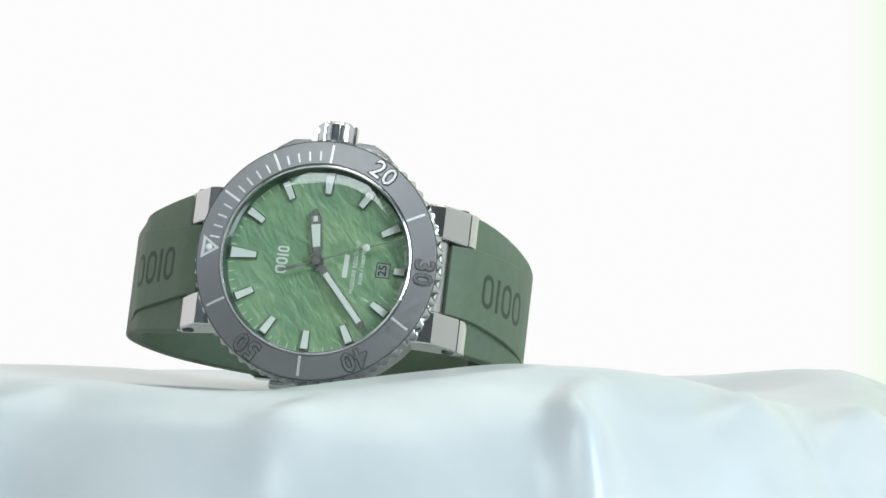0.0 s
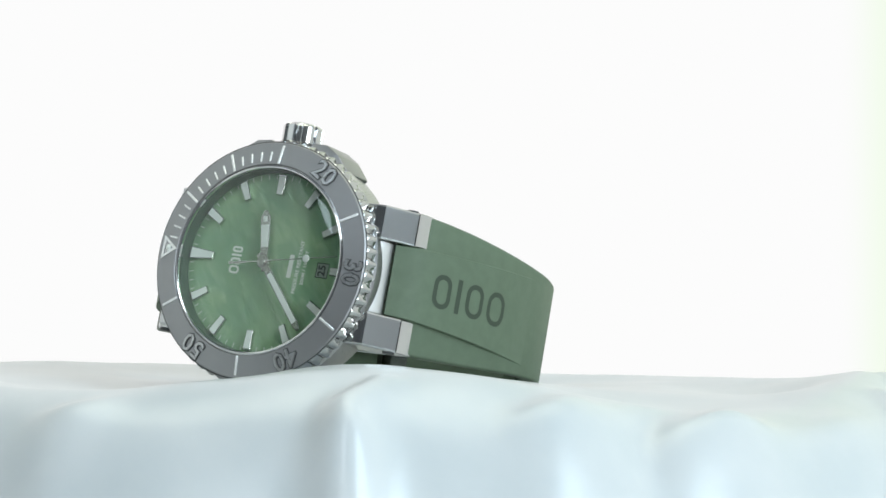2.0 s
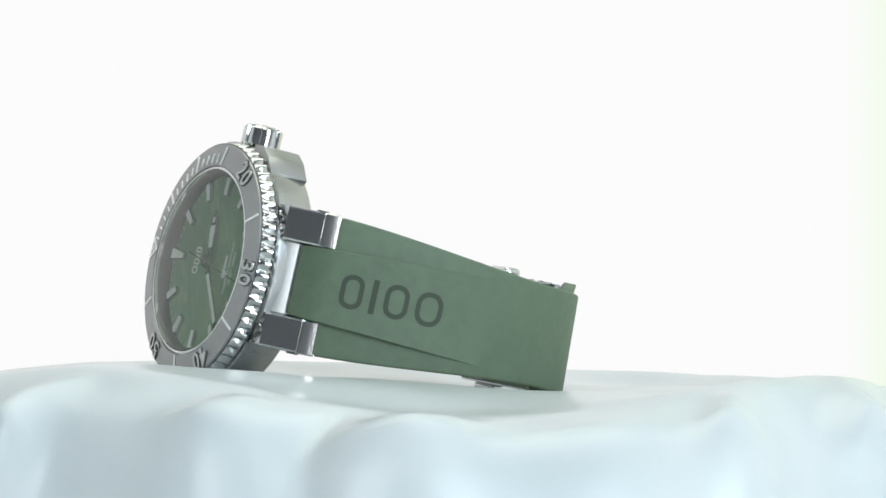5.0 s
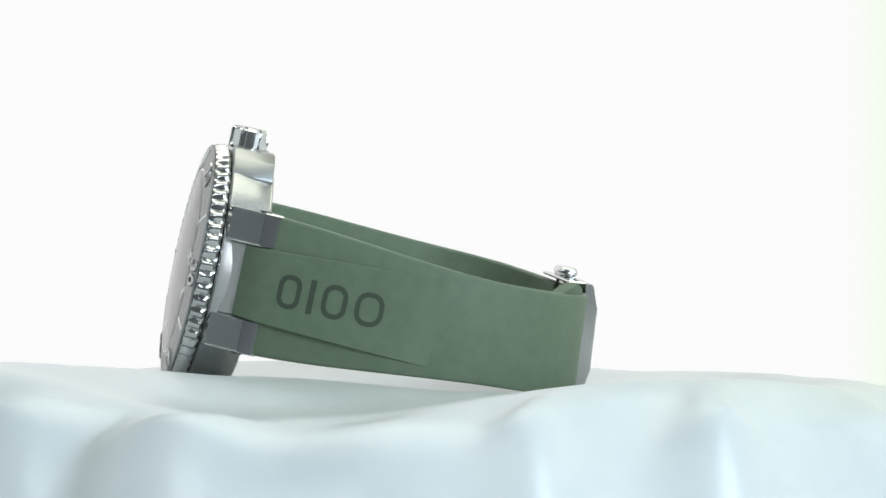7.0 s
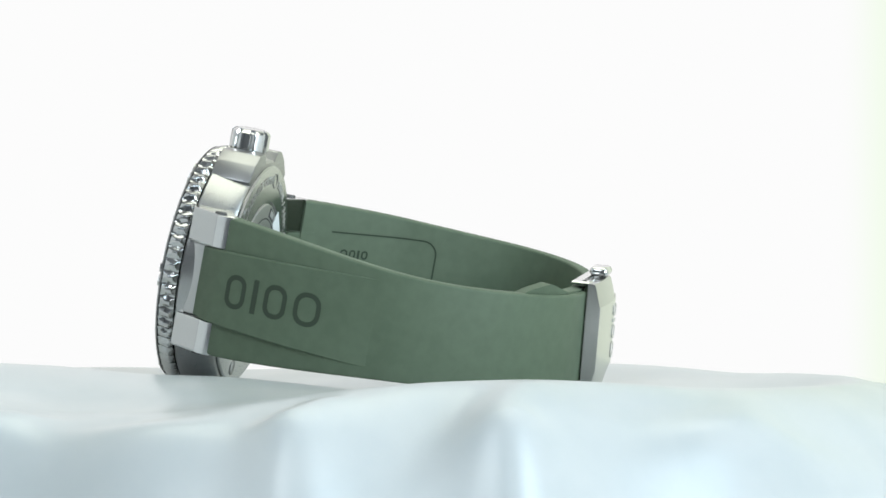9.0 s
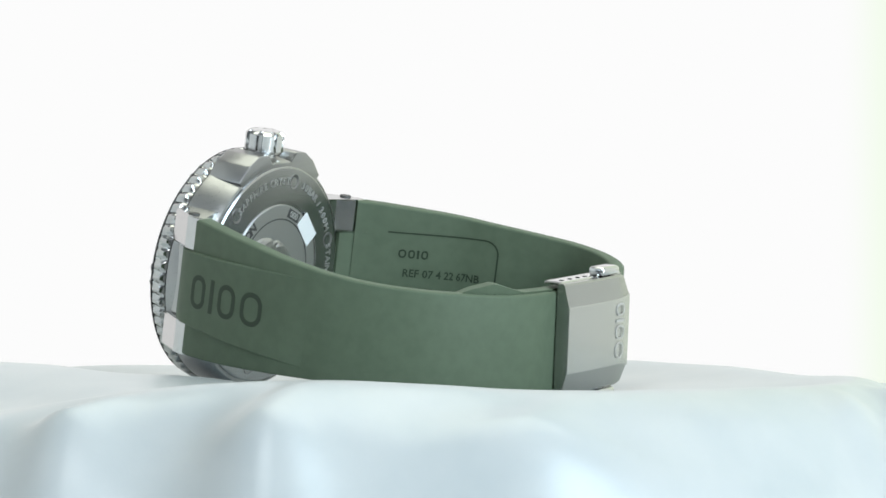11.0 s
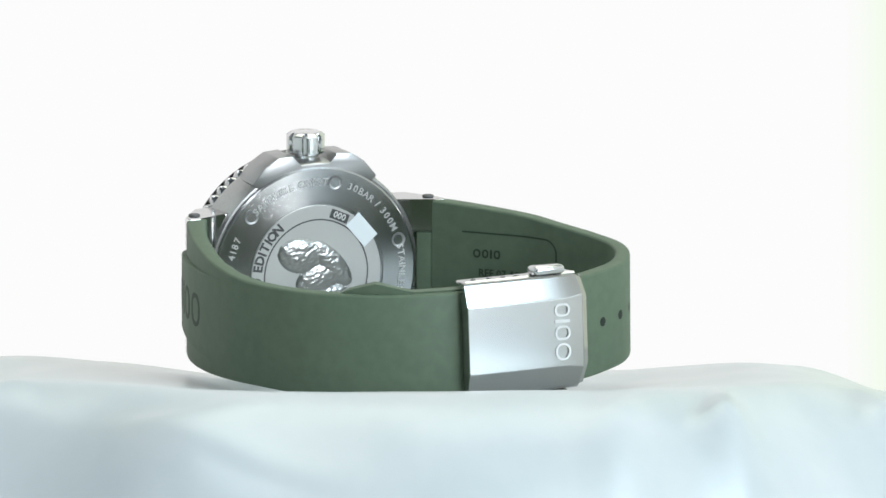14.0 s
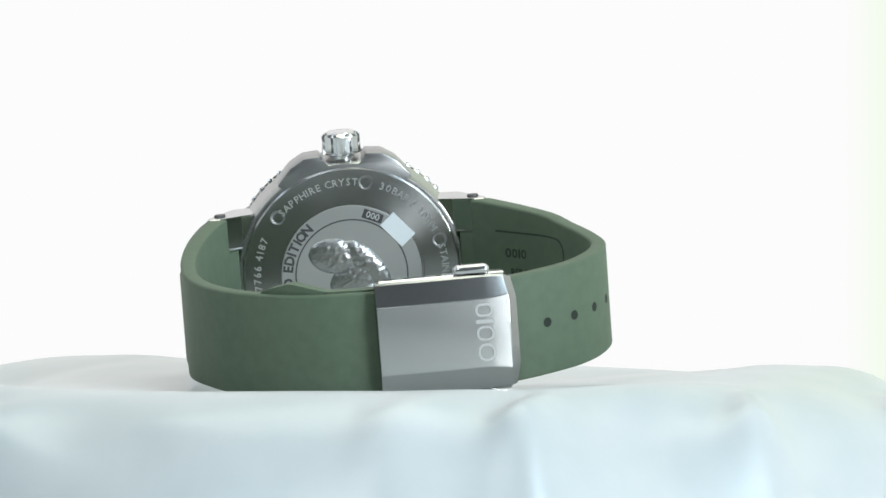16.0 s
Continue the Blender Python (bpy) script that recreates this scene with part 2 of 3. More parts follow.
slab("floor", -2.6, 2.6, -3.0, 1.6, -0.90, -0.80, grey_wall)
slab("ceiling", -2.6, 2.6, -3.0, 1.6, 1.80, 1.90, white_wall)
slab("wall_south", -2.6, 2.6, -3.1, -3.0, -0.80, 1.80, grey_wall)
slab("wall_west", -2.7, -2.6, -3.0, 1.6, -0.80, 1.80, white_wall)
slab("wall_east", 2.6, 2.7, -3.0, 1.6, -0.80, 1.80, white_wall)
slab("wall_north", -2.6, 2.6, 1.6, 1.7, -0.80, 1.80, white_wall)
tagged(slab("backdrop", -1.5, 1.5, 0.70, 0.71, -0.80, 1.1, backdrop_mat), "plain white studio backdrop that glows itself, greenish towards the right", "backdrop")

# added glowing panels, out of view on both sides
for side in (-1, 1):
    tagged(slab("glow_panel", side * 0.85 - 0.004, side * 0.85 + 0.004, -0.55, 0.69, -0.80, 1.1, glow_panel_mats[side]), "unseen white side panel, added to glow and be mirrored", "backdrop")

table = new("table")
table.location = (0, 0.1, -0.80)
tagged(table, "plain white laminate table under the draped turntable", "table")
part("tabletop", block(bmesh.new(), -600, 600, -450, 550, 715, 740, 3), table_white, table)
for sx in (-1, 1):
    for sy in (-400, 500):
        part("leg", block(bmesh.new(), sx * 560 - 20, sx * 560 + 20, sy - 20, sy + 20, 0, 714.9, 2), steel_brushed, table)

# ---- satin cloth over the turntable ----
FOLDS = [(-119, 3, 6.0), (-91, 3, 2.6), (-64.5, 2.6, 11.0), (-46, 4, 5.0), (-37.5, 2.2, -3.5), (-28, 5, 5.5), (-10, 8, 2.5), (3.5, 3.2, 5.5), (13, 4, -3),
         (22.5, 4, 8.5), (34, 5, -2), (47, 5, 2.0), (85, 3, 2.5), (97, 2.6, 5.0), (109, 4, -2.5), (121, 3, 6.0), (150, 5, 4.0), (185, 5, 4), (215, 4, 3.5)]
# slow swells of the cloth's top: strength of each ring's even, cosine and sine waves
SWELL = {10: (-0.44,), 30: (-0.46, 0.74, -1.64, 1.22, -0.8, -0.57, 0.04), 52: (1.22, -0.1, -0.69, -0.17, -0.74, -0.81, 0.23, 0.09, 0.34),
         70: (0.68, -1.95, -0.39, 0.21, -0.89, -0.79, 0.39, -0.43, 0.51, 1.1, 0.12, 0.68, -0.47), 86: (1.73, -0.21, -0.16, -0.59, 0.63, -0.35, 0.76, 0.25, 0.87, -0.23, 0.98, 0.55, 0.01, -0.18, 0.03)}
SPREAD = {10: 16, 30: 15, 52: 14, 70: 12, 86: 11}     # how wide each ring's swell is


def cloth_height(r, phi):
    """Height of the cloth in mm at r mm from the axis and phi degrees."""
    a = radians(phi)
    z = 0.0
    for ring, waves in SWELL.items():
        b = math.exp(-((r - ring) / SPREAD[ring]) ** 2)
        z += b * waves[0]
        for k in range(1, len(waves)):
            q = (k + 1) // 2
            z += b * waves[k] * (math.cos(q * a) if k % 2 else math.sin(q * a))
    fall = 0.0
    if r > 82:
        fall = 0.026 * (r - 82) ** 2 if r < 94 else 3.74 + 0.62 * (r - 94) + 0.10 * min(r - 94, 14) ** 2
    z -= fall
    drop = min(1.0, max(0.0, (r - 86.5) / 12))
    drop = drop * drop * (3 - 2 * drop)
    for at, wide, high in FOLDS:
        d = (phi - at + 4.0 * drop + 180) % 360 - 180
        if abs(d) < 30:
            z += min(drop * high, 0.8 * fall) * math.exp(-(d / (wide * (0.7 + 0.5 * drop))) ** 2)
    # one long fold that runs slantwise down the side
    along = (phi - 22) / 60
    if 0 < along < 1:
        z += 3.6 * math.sin(math.pi * along) ** 0.8 * math.exp(-((r - 96 - 13 * along) / 4.0) ** 2)
    x, y = r * math.cos(a), r * math.sin(a)
    z += 0.22 * noise.noise((x / 14, y / 14, 3.1)) * min(1, max(0, r - 45) / 20)
    z += drop * 1.6 * noise.noise((x / 22, y / 22, 7.7))
    return z


def make_cloth():
    bm = bmesh.new()
    nr, na = 110, 480
    rings = []
    for i in range(1, nr + 1):
        r = 150 * i / nr
        rings.append([bm.verts.new((r * math.cos(2 * math.pi * k / na), r * math.sin(2 * math.pi * k / na), max(-59.5, cloth_height(r, 360 * k / na)))) for k in range(na)])
    hub = bm.verts.new((0, 0, cloth_height(0, 0)))
    for k in range(na):
        bm.faces.new((hub, rings[0][k], rings[0][(k + 1) % na]))
        for a, b in zip(rings, rings[1:]):
            bm.faces.new((a[k], b[k], b[(k + 1) % na], a[(k + 1) % na]))
    ob = part("satin_cloth", bm, satin, None, sharp=180)
    ob.location = (*AXIS, 0)
    return tagged(ob, "white satin cloth draped in soft folds over a turntable", "cloth")


cloth = make_cloth()

# ---- the watch: x to three o'clock, y to twelve, z out of the dial ----
watch = new("wristwatch")
tagged(watch, "steel diving watch with green dial and rubber strap, lying on satin", "watch")
DIAL_TURN = radians(-2.1)


def dialled(bm):
    bmesh.ops.rotate(bm, cent=(0, 0, 0), matrix=Matrix.Rotation(DIAL_TURN, 3, "Z"), verts=bm.verts)
    return bm


def at_minute(minute, r=0.0, z=0.0):
    """A pose in the dial's plane at that minute, its y axis pointing outwards."""
    return Matrix.Rotation(-radians(6 * minute), 4, "Z") @ Matrix.Translation((0, r, z))


# case
def make_case():
    bm = spin(bmesh.new(), [(0, -1.9), (19.6, -1.9), (20.0, -2.2), (20.0, -2.9), (19.6, -6.0), (19.35, -8.3), (19.1, -8.7), (18.8, -8.75), (18.75, -8.5), (0, -8.5)], 128, closed=False)
    part("case", bm, steel_brushed, watch, "brushed steel case middle")
    # solid near-black ring: paints the shade of the undercut below the bezel
    part("bezel_gap_shade", spin(bmesh.new(), [(16.0, -1.3), (19.3, -1.3), (19.3, -1.95), (16.0, -1.95)], 96), recess_shade, watch, "dark ring painting the shade in the gap under the bezel")
    for side in (1, -1):
        for up in (1, -1):
            outline = [(14.0, -1.9), (18.0, -2.0), (19.6, -2.4), (23.0, -7.4), (23.4, -9.2), (23.5, -10.6), (21.6, -10.7), (18.0, -8.4), (14.0, -7.8)]
            bm = prism(bmesh.new(), outline, 6.0, 11.6, lambda u, v, q, s=side, g=up: (g * q, s * u, v), 0.35, 2)
            lug = part("lug", bm, steel_lug, watch, "polished steel lug", 12)
            part("lug_screw", spin(bmesh.new(), [(0, 0.25), (0.9, 0.25), (1.0, 0.1), (1.0, -0.4), (0, -0.4)], 24, closed=False), steel_dark, lug).matrix_basis = Matrix.Translation((up * 11.6 * MM, side * 21.6 * MM, -7.6 * MM)) @ Matrix.Rotation(radians(90 * up), 4, "Y")
            outline = [(23.15, -7.5), (23.75, -9.0), (23.95, -10.4), (23.6, -10.5), (23.45, -9.2)]
            part("end_link", prism(bmesh.new(), outline, 6.15, 11.5, lambda u, v, q, s=side, g=up: (g * q, s * u, v), 0.05, 1), steel_polished, lug, "narrow polished end strip")
        # shoulder between the lugs
        outline = [(14.0, -2.2), (18.6, -2.6), (20.0, -4.5), (20.2, -7.5), (17.0, -8.4), (14.0, -8.4)]
        part("end_piece", prism(bmesh.new(), outline, -5.95, 5.95, lambda u, v, q, s=side: (q, s * u, v), 0.2, 1), steel_matte, watch)
        # rubber tongue that fills the space between the lugs
        outline = [(18.9, -6.5), (20.5, -6.9), (23.0, -9.2), (24.2, -11.0), (22.5, -11.3), (20.4, -10.5), (18.9, -9.2)]
        part("strap_tongue", prism(bmesh.new(), outline, -5.92, 5.92, lambda u, v, q, s=side: (q, s * u, v), 0.2, 1), rubber, watch, "green rubber strap end between the lugs")
    # crown guard: one block with a notch for the crown
    outline = [(21.0, 3.9), (20.8, 6.7), (19.3, 9.1), (16.5, 11.5)]
    outline = [(18.9, 2.7)] + outline + [(13.0, 8.5), (13.0, -8.5)] + [(x, -y) for x, y in reversed(outline)] + [(18.9, -2.7)]
    bm = bmesh.new()
    low = [bm.verts.new((x * (0.985 if x > 16 else 1), y, -8.75)) for x, y in outline]
    high = [bm.verts.new((x * (0.985 if x > 16 else 1), y, -1.9)) for x, y in outline]
    bm.faces.new(low), bm.faces.new(high)
    for i in range(len(outline)):
        k = (i + 1) % len(outline)
        bm.faces.new((low[i], low[k], high[k], high[i]))
    bmesh.ops.bevel(bm, geom=list(bm.edges), offset=0.28, segments=2, affect="EDGES", profile=0.5)
    part("crown_guard", bm, steel_guard, watch, "bevelled steel crown guard", 30)
    # crown
    def flute(i, k):
        return 0.0 if k in (0, 1, 6, 7) else (-0.42 if (i % 12) in (4, 5, 6, 7) else 0.0)
    bm = spin(bmesh.new(), [(0, 4.2), (2.4, 4.2), (2.9, 4.0), (3.3, 3.6), (3.3, 0.9), (3.0, 0.5), (2.2, 0.3), (2.2, -1.5), (0, -1.5)], 96, flute, closed=False)
    bmesh.ops.transform(bm, matrix=Matrix.Translation((19.8, 0, -4.6)) @ Matrix.Rotation(radians(90), 4, "Y"), verts=bm.verts)
    part("crown", bm, steel_polished, watch, "polished fluted steel crown", 25)


make_case()


# bezel
def make_bezel():
    def teeth(i, k):
        if k not in (3, 4, 5):
            return 0.0
        c = 0.5 + 0.5 * math.cos(2 * math.pi * i / 8)
        return (0.75 if k == 3 else 1.0) * 0.62 * (c ** 0.7 - 0.6)
    prof = [(15.3, 0.0), (15.35, 1.75), (19.7, 1.0), (19.85, 0.6), (20.0, -0.2), (20.2, -1.1), (19.7, -1.7), (15.3, -1.7)]
    bezel = part("bezel", dialled(spin(bmesh.new(), prof, 480, teeth)), steel_lug, watch, "toothed steel diving bezel", 50)
    ins = [(15.75, 1.65), (15.95, 2.00), (19.55, 1.36), (19.7, 1.1)]
    part("bezel_insert", dialled(spin(bmesh.new(), ins, 160)), steel_insert, bezel, "matt grey steel bezel insert")

    part("bezel_groove_ring", dialled(spin(bmesh.new(), [(19.7, 1.0), (19.7, 1.10), (19.86, 1.06), (19.86, 0.95)], 160)), steel_dark, bezel, "dark ring standing for the groove round the insert")
    part("crystal_ring", dialled(spin(bmesh.new(), [(15.3, 1.4), (15.32, 1.92), (15.5, 2.0), (15.7, 1.9), (15.7, 1.5)], 160)), steel_polished, bezel, "thin polished ring round the crystal")

    def slope(x, y, z):
        r = math.hypot(x, y)
        return (x, y, 2.00 - (r - 15.95) * 0.178 + z)
    # minute lines 1 to 15 and the single five-minute lines
    for minute in [*range(1, 16), 25, 35, 45, 55]:
        r0 = 15.95 if minute % 5 == 0 else 16.3
        r1 = 19.2 if minute % 5 == 0 else 18.0
        wide = 0.42 if minute % 5 == 0 else 0.3
        bm = block(bmesh.new(), -wide / 2, wide / 2, r0 + 0.05, r1, -0.1, 0.16, 0.06, 1)
        bmesh.ops.transform(bm, matrix=at_minute(minute), verts=bm.verts)
        for v in bm.verts:
            v.co = slope(*v.co)
        # same metal as the bezel, its white highlight put into a lighter colour
        part("minute_line", dialled(bm), steel_bright, bezel)
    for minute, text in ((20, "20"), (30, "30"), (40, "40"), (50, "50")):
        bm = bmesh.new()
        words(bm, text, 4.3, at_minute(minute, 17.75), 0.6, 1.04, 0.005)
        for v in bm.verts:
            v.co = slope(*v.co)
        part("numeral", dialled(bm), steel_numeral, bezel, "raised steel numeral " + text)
        # wider dark copy below: paints the shade round the raised numeral
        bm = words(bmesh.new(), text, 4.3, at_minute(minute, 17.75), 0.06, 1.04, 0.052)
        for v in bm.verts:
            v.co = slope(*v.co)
        part("numeral_shade", dialled(bm), steel_dark, bezel, "dark painted shade round the numeral")
    # zero triangle with its pearl
    tri = [(-1.95, 18.95), (1.95, 18.95), (0, 15.95)]
    inner = [(-1.25, 18.5), (1.25, 18.5), (0, 16.75)]
    bm = bmesh.new()
    top = [[bm.verts.new((*q, z)) for q in pts] for pts, z in ((tri, -0.1), (tri, 0.16), (inner, 0.16), (inner, -0.1))]
    for a, b in zip(top, top[1:]):
        for i in range(3):
            bm.faces.new((a[i], a[(i + 1) % 3], b[(i + 1) % 3], b[i]))
    for v in bm.verts:
        v.co = slope(*v.co)
    part("zero_triangle", dialled(bm), steel_bright, bezel, "raised steel triangle")
    bm = spin(bmesh.new(), [(0, 0.3), (0.35, 0.26), (0.55, 0.05), (0.55, -0.1), (0, -0.1)], 24, closed=False)
    bmesh.ops.transform(bm, matrix=at_minute(0, 17.8), verts=bm.verts)
    for v in bm.verts:
        v.co = slope(*v.co)
    part("pearl_dot", dialled(bm), lume, bezel, "round white lume dot")


make_bezel()


# dial, markers and crystal
def make_dial():
    part("dial", dialled(spin(bmesh.new(), [(0, -0.8), (15.6, -0.8), (15.6, -1.15), (0, -1.15)], 128, closed=False)), pearl, watch, "green mother-of-pearl dial")
    part("rehaut", dialled(spin(bmesh.new(), [(15.5, -0.85), (14.95, -0.78), (15.2, 1.2), (15.5, 1.2)], 128)), rehaut_green, watch, "dark green inner ring")
    for hour in range(12):
        if hour == 6:
            r0, r1, w0, w1 = 12.6, 14.7, 1.35, 1.5
        elif hour == 0:
            r0, r1, w0, w1 = 10.1, 14.7, 1.2, 2.1
        else:
            r0, r1, w0, w1 = 11.3, 14.7, 1.25, 1.55
        out = [(-w0 / 2, r0), (w0 / 2, r0), (w1 / 2, r1), (-w1 / 2, r1)]
        m = at_minute(hour * 5)
        bm = prism(bmesh.new(), out, -0.85, -0.05, lambda u, v, q: (u, v, q), 0.12, 1)
        bmesh.ops.transform(bm, matrix=m, verts=bm.verts)
        idx = part("hour_index", dialled(bm), steel_polished, watch)
        k = 0.16
        out = [(-w0 / 2 + k, r0 + 0.1), (w0 / 2 - k, r0 + 0.1), (w1 / 2 - k, r1 - 0.3), (-w1 / 2 + k, r1 - 0.3)]
        bm = prism(bmesh.new(), out, -0.1, -0.02, lambda u, v, q: (u, v, q))
        bmesh.ops.transform(bm, matrix=m, verts=bm.verts)
        part("lume", dialled(bm), lume, idx)
    for minute in range(60):
        if minute % 5:
            bm = block(bmesh.new(), -0.06, 0.06, 14.0, 14.8, -0.81, -0.78)
            bmesh.ops.transform(bm, matrix=at_minute(minute), verts=bm.verts)
            part("minute_tick", dialled(bm), print_white, watch)
    # date window at six
    bm = block(bmesh.new(), -1.25, 1.25, -11.9, -9.6, -0.84, -0.77)
    win = part("date_window", dialled(bm), date_black, watch, "date window with pale disc")
    part("date_disc", dialled(block(bmesh.new(), -1.1, 1.1, -11.78, -9.75, -0.80, -0.755)), date_pale, win)
    part("date_numeral", dialled(words(bmesh.new(), "25", 1.9, Matrix.Translation((0, -10.75, -0.73)), 0.05)), date_black, win)
    # maker's mark as four plain shapes, and the lines of print
    for x, wide, hollow in ((-1.75, 1.35, 1), (-0.35, 1.1, 1), (0.65, 0.36, 0), (1.6, 1.0, 1)):
        part("mark", dialled(mark_shape(wide, 1.9, 0.32 if hollow else 0, -0.80, -0.74, Matrix.Translation((x, 6.0, 0)))), print_white, watch, "plain shape of the maker's mark")
    bm = block(bmesh.new(), -1.9, 1.9, -5.0, -4.2, -0.80, -0.75)
    part("printed_bar", dialled(bm), print_white, watch)
    bm = words(bmesh.new(), "PRESSURE RESISTANT", 0.92, Matrix.Translation((0, -6.1, -0.77)), 0.03)
    words(bm, "300M / 1000FT", 0.92, Matrix.Translation((0, -7.35, -0.77)), 0.03)
    part("printed_line", dialled(bm), print_white, watch, "small white print")
    for a in (-1, 1):
        bm = block(bmesh.new(), -1.1, 1.1, 14.15, 14.5, -0.80, -0.76)
        bmesh.ops.transform(bm, matrix=at_minute(30 + a * 1.7), verts=bm.verts)
        part("printed_bar", dialled(bm), print_white, watch)
    dome = [(15.3, 1.2), (15.3, 1.85), (14.9, 2.0), (13, 2.18), (10, 2.36), (6, 2.52), (3, 2.59), (0, 2.61)]
    glass = part("crystal", spin(bmesh.new(), dome, 128, closed=False), sapphire, watch, "domed clear sapphire crystal", 60)
    glass.visible_shadow = False


def mark_shape(wide, tall, stroke, z0, z1, m):
    """A plain rounded bar, or a hollow rounded shape with that stroke."""
    bm = bmesh.new()
    outer = rounded(wide, tall, min(wide, tall) * 0.45)
    if not stroke:
        prism(bm, rounded(wide, tall, 0.05, 1), z0, z1, lambda u, v, q: (u, v, q))
    else:
        inner = rounded(wide - 2 * stroke, tall - 2 * stroke, min(wide - 2 * stroke, tall - 2 * stroke) * 0.45)
        loops = [[bm.verts.new((u, v, z)) for u, v in o] for o, z in ((outer, z0), (outer, z1), (inner, z1), (inner, z0))]
        n = len(outer)
        for a, b in zip(loops, loops[1:] + loops[:1]):
            for i in range(n):
                bm.faces.new((a[i], a[(i + 1) % n], b[(i + 1) % n], b[i]))
    bmesh.ops.transform(bm, matrix=m, verts=bm.verts)
    return bm


make_dial()


# watch pointers: built pointing to twelve, turned by their keys
def make_hand(name, length, w0, w1, z, label, lume_from, lume_to):
    out = [(-0.45, -1.6), (0.45, -1.6), (0.5, 1.2), (w0 / 2, 2.2), (w1 / 2, length - 1.2), (0.25, length), (-0.25, length), (-w1 / 2, length - 1.2), (-w0 / 2, 2.2), (-0.5, 1.2)]
    bm = prism(bmesh.new(), out, z, z + 0.18, lambda u, v, q: (u, v, q), 0.06, 1)
    spin(bm, [(0, z + 0.3), (1.0, z + 0.3), (1.1, z + 0.2), (1.1, z - 0.05), (0, z - 0.05)], 32, closed=False)
    hand = part(name, bm, steel_hand, watch, label)
    k = 0.19
    out = [(-w0 / 2 + k, lume_from), (w0 / 2 - k, lume_from), (w1 / 2 - k, lume_to), (-w1 / 2 + k, lume_to)]
    part("lume", prism(bmesh.new(), out, z + 0.17, z + 0.22, lambda u, v, q: (u, v, q)), lume, hand)
    return hand


hour_hand = make_hand("hour_hand", 8.7, 1.55, 1.9, 0.0, "steel hour hand with white lume", 2.5, 6.2)
part("lume", block(bmesh.new(), -0.35, 0.35, 6.7, 7.6, 0.17, 0.22), lume, hour_hand)
minute_hand = make_hand("minute_hand", 14.0, 1.25, 1.3, 0.4, "steel minute hand with white lume", 2.5, 12.4)
bm = block(bmesh.new(), -0.09, 0.09, -6.2, 14.2, 0.85, 0.95)
block(bm, -0.22, 0.22, -6.2, -3.0, 0.85, 0.97)
spin(bm, [(0, 1.15), (0.7, 1.15), (0.8, 1.05), (0.8, 0.75), (0, 0.75)], 32, closed=False)
second_hand = part("second_hand", bm, steel_hand, watch, "thin steel second hand with lume dot")
bm = spin(bmesh.new(), [(0, 1.02), (0.55, 1.02), (0.62, 0.98), (0.62, 0.86), (0, 0.86)], 24, closed=False)
bmesh.ops.translate(bm, vec=(0, 8.4, 0), verts=bm.verts)
part("lume_dot", bm, lume, second_hand)


# case back, seen with x up and y to the right
def back(a, b, d):
    """Back-view place: a to the right, b up, d mm proud of the back."""
    return (b, a, -9.35 - d)


def arc_words(bm, text, size, r, middle, d, step=0.84, bold=0.006):
    """Words round the back, tops outwards; middle in degrees clockwise from the crown."""
    widths = {" ": 0.45, ".": 0.35, "I": 0.4, "/": 0.5, "1": 0.55, "M": 1.0}
    span = [widths.get(c, 0.78) * size * step for c in text]
    a = middle - math.degrees(sum(span) / r) / 2
    for c, s in zip(text, span):
        mid = radians(a + math.degrees(s / r) / 2)
        a += math.degrees(s / r)
        if c != " ":
            def place(x, y, z, q=mid):
                px, py = x, y + r
                return back(px * math.cos(q) + py * math.sin(q), -px * math.sin(q) + py * math.cos(q), z + d)
            words(bm, c, size, place, 0.08, 1.0, bold)
    return bm


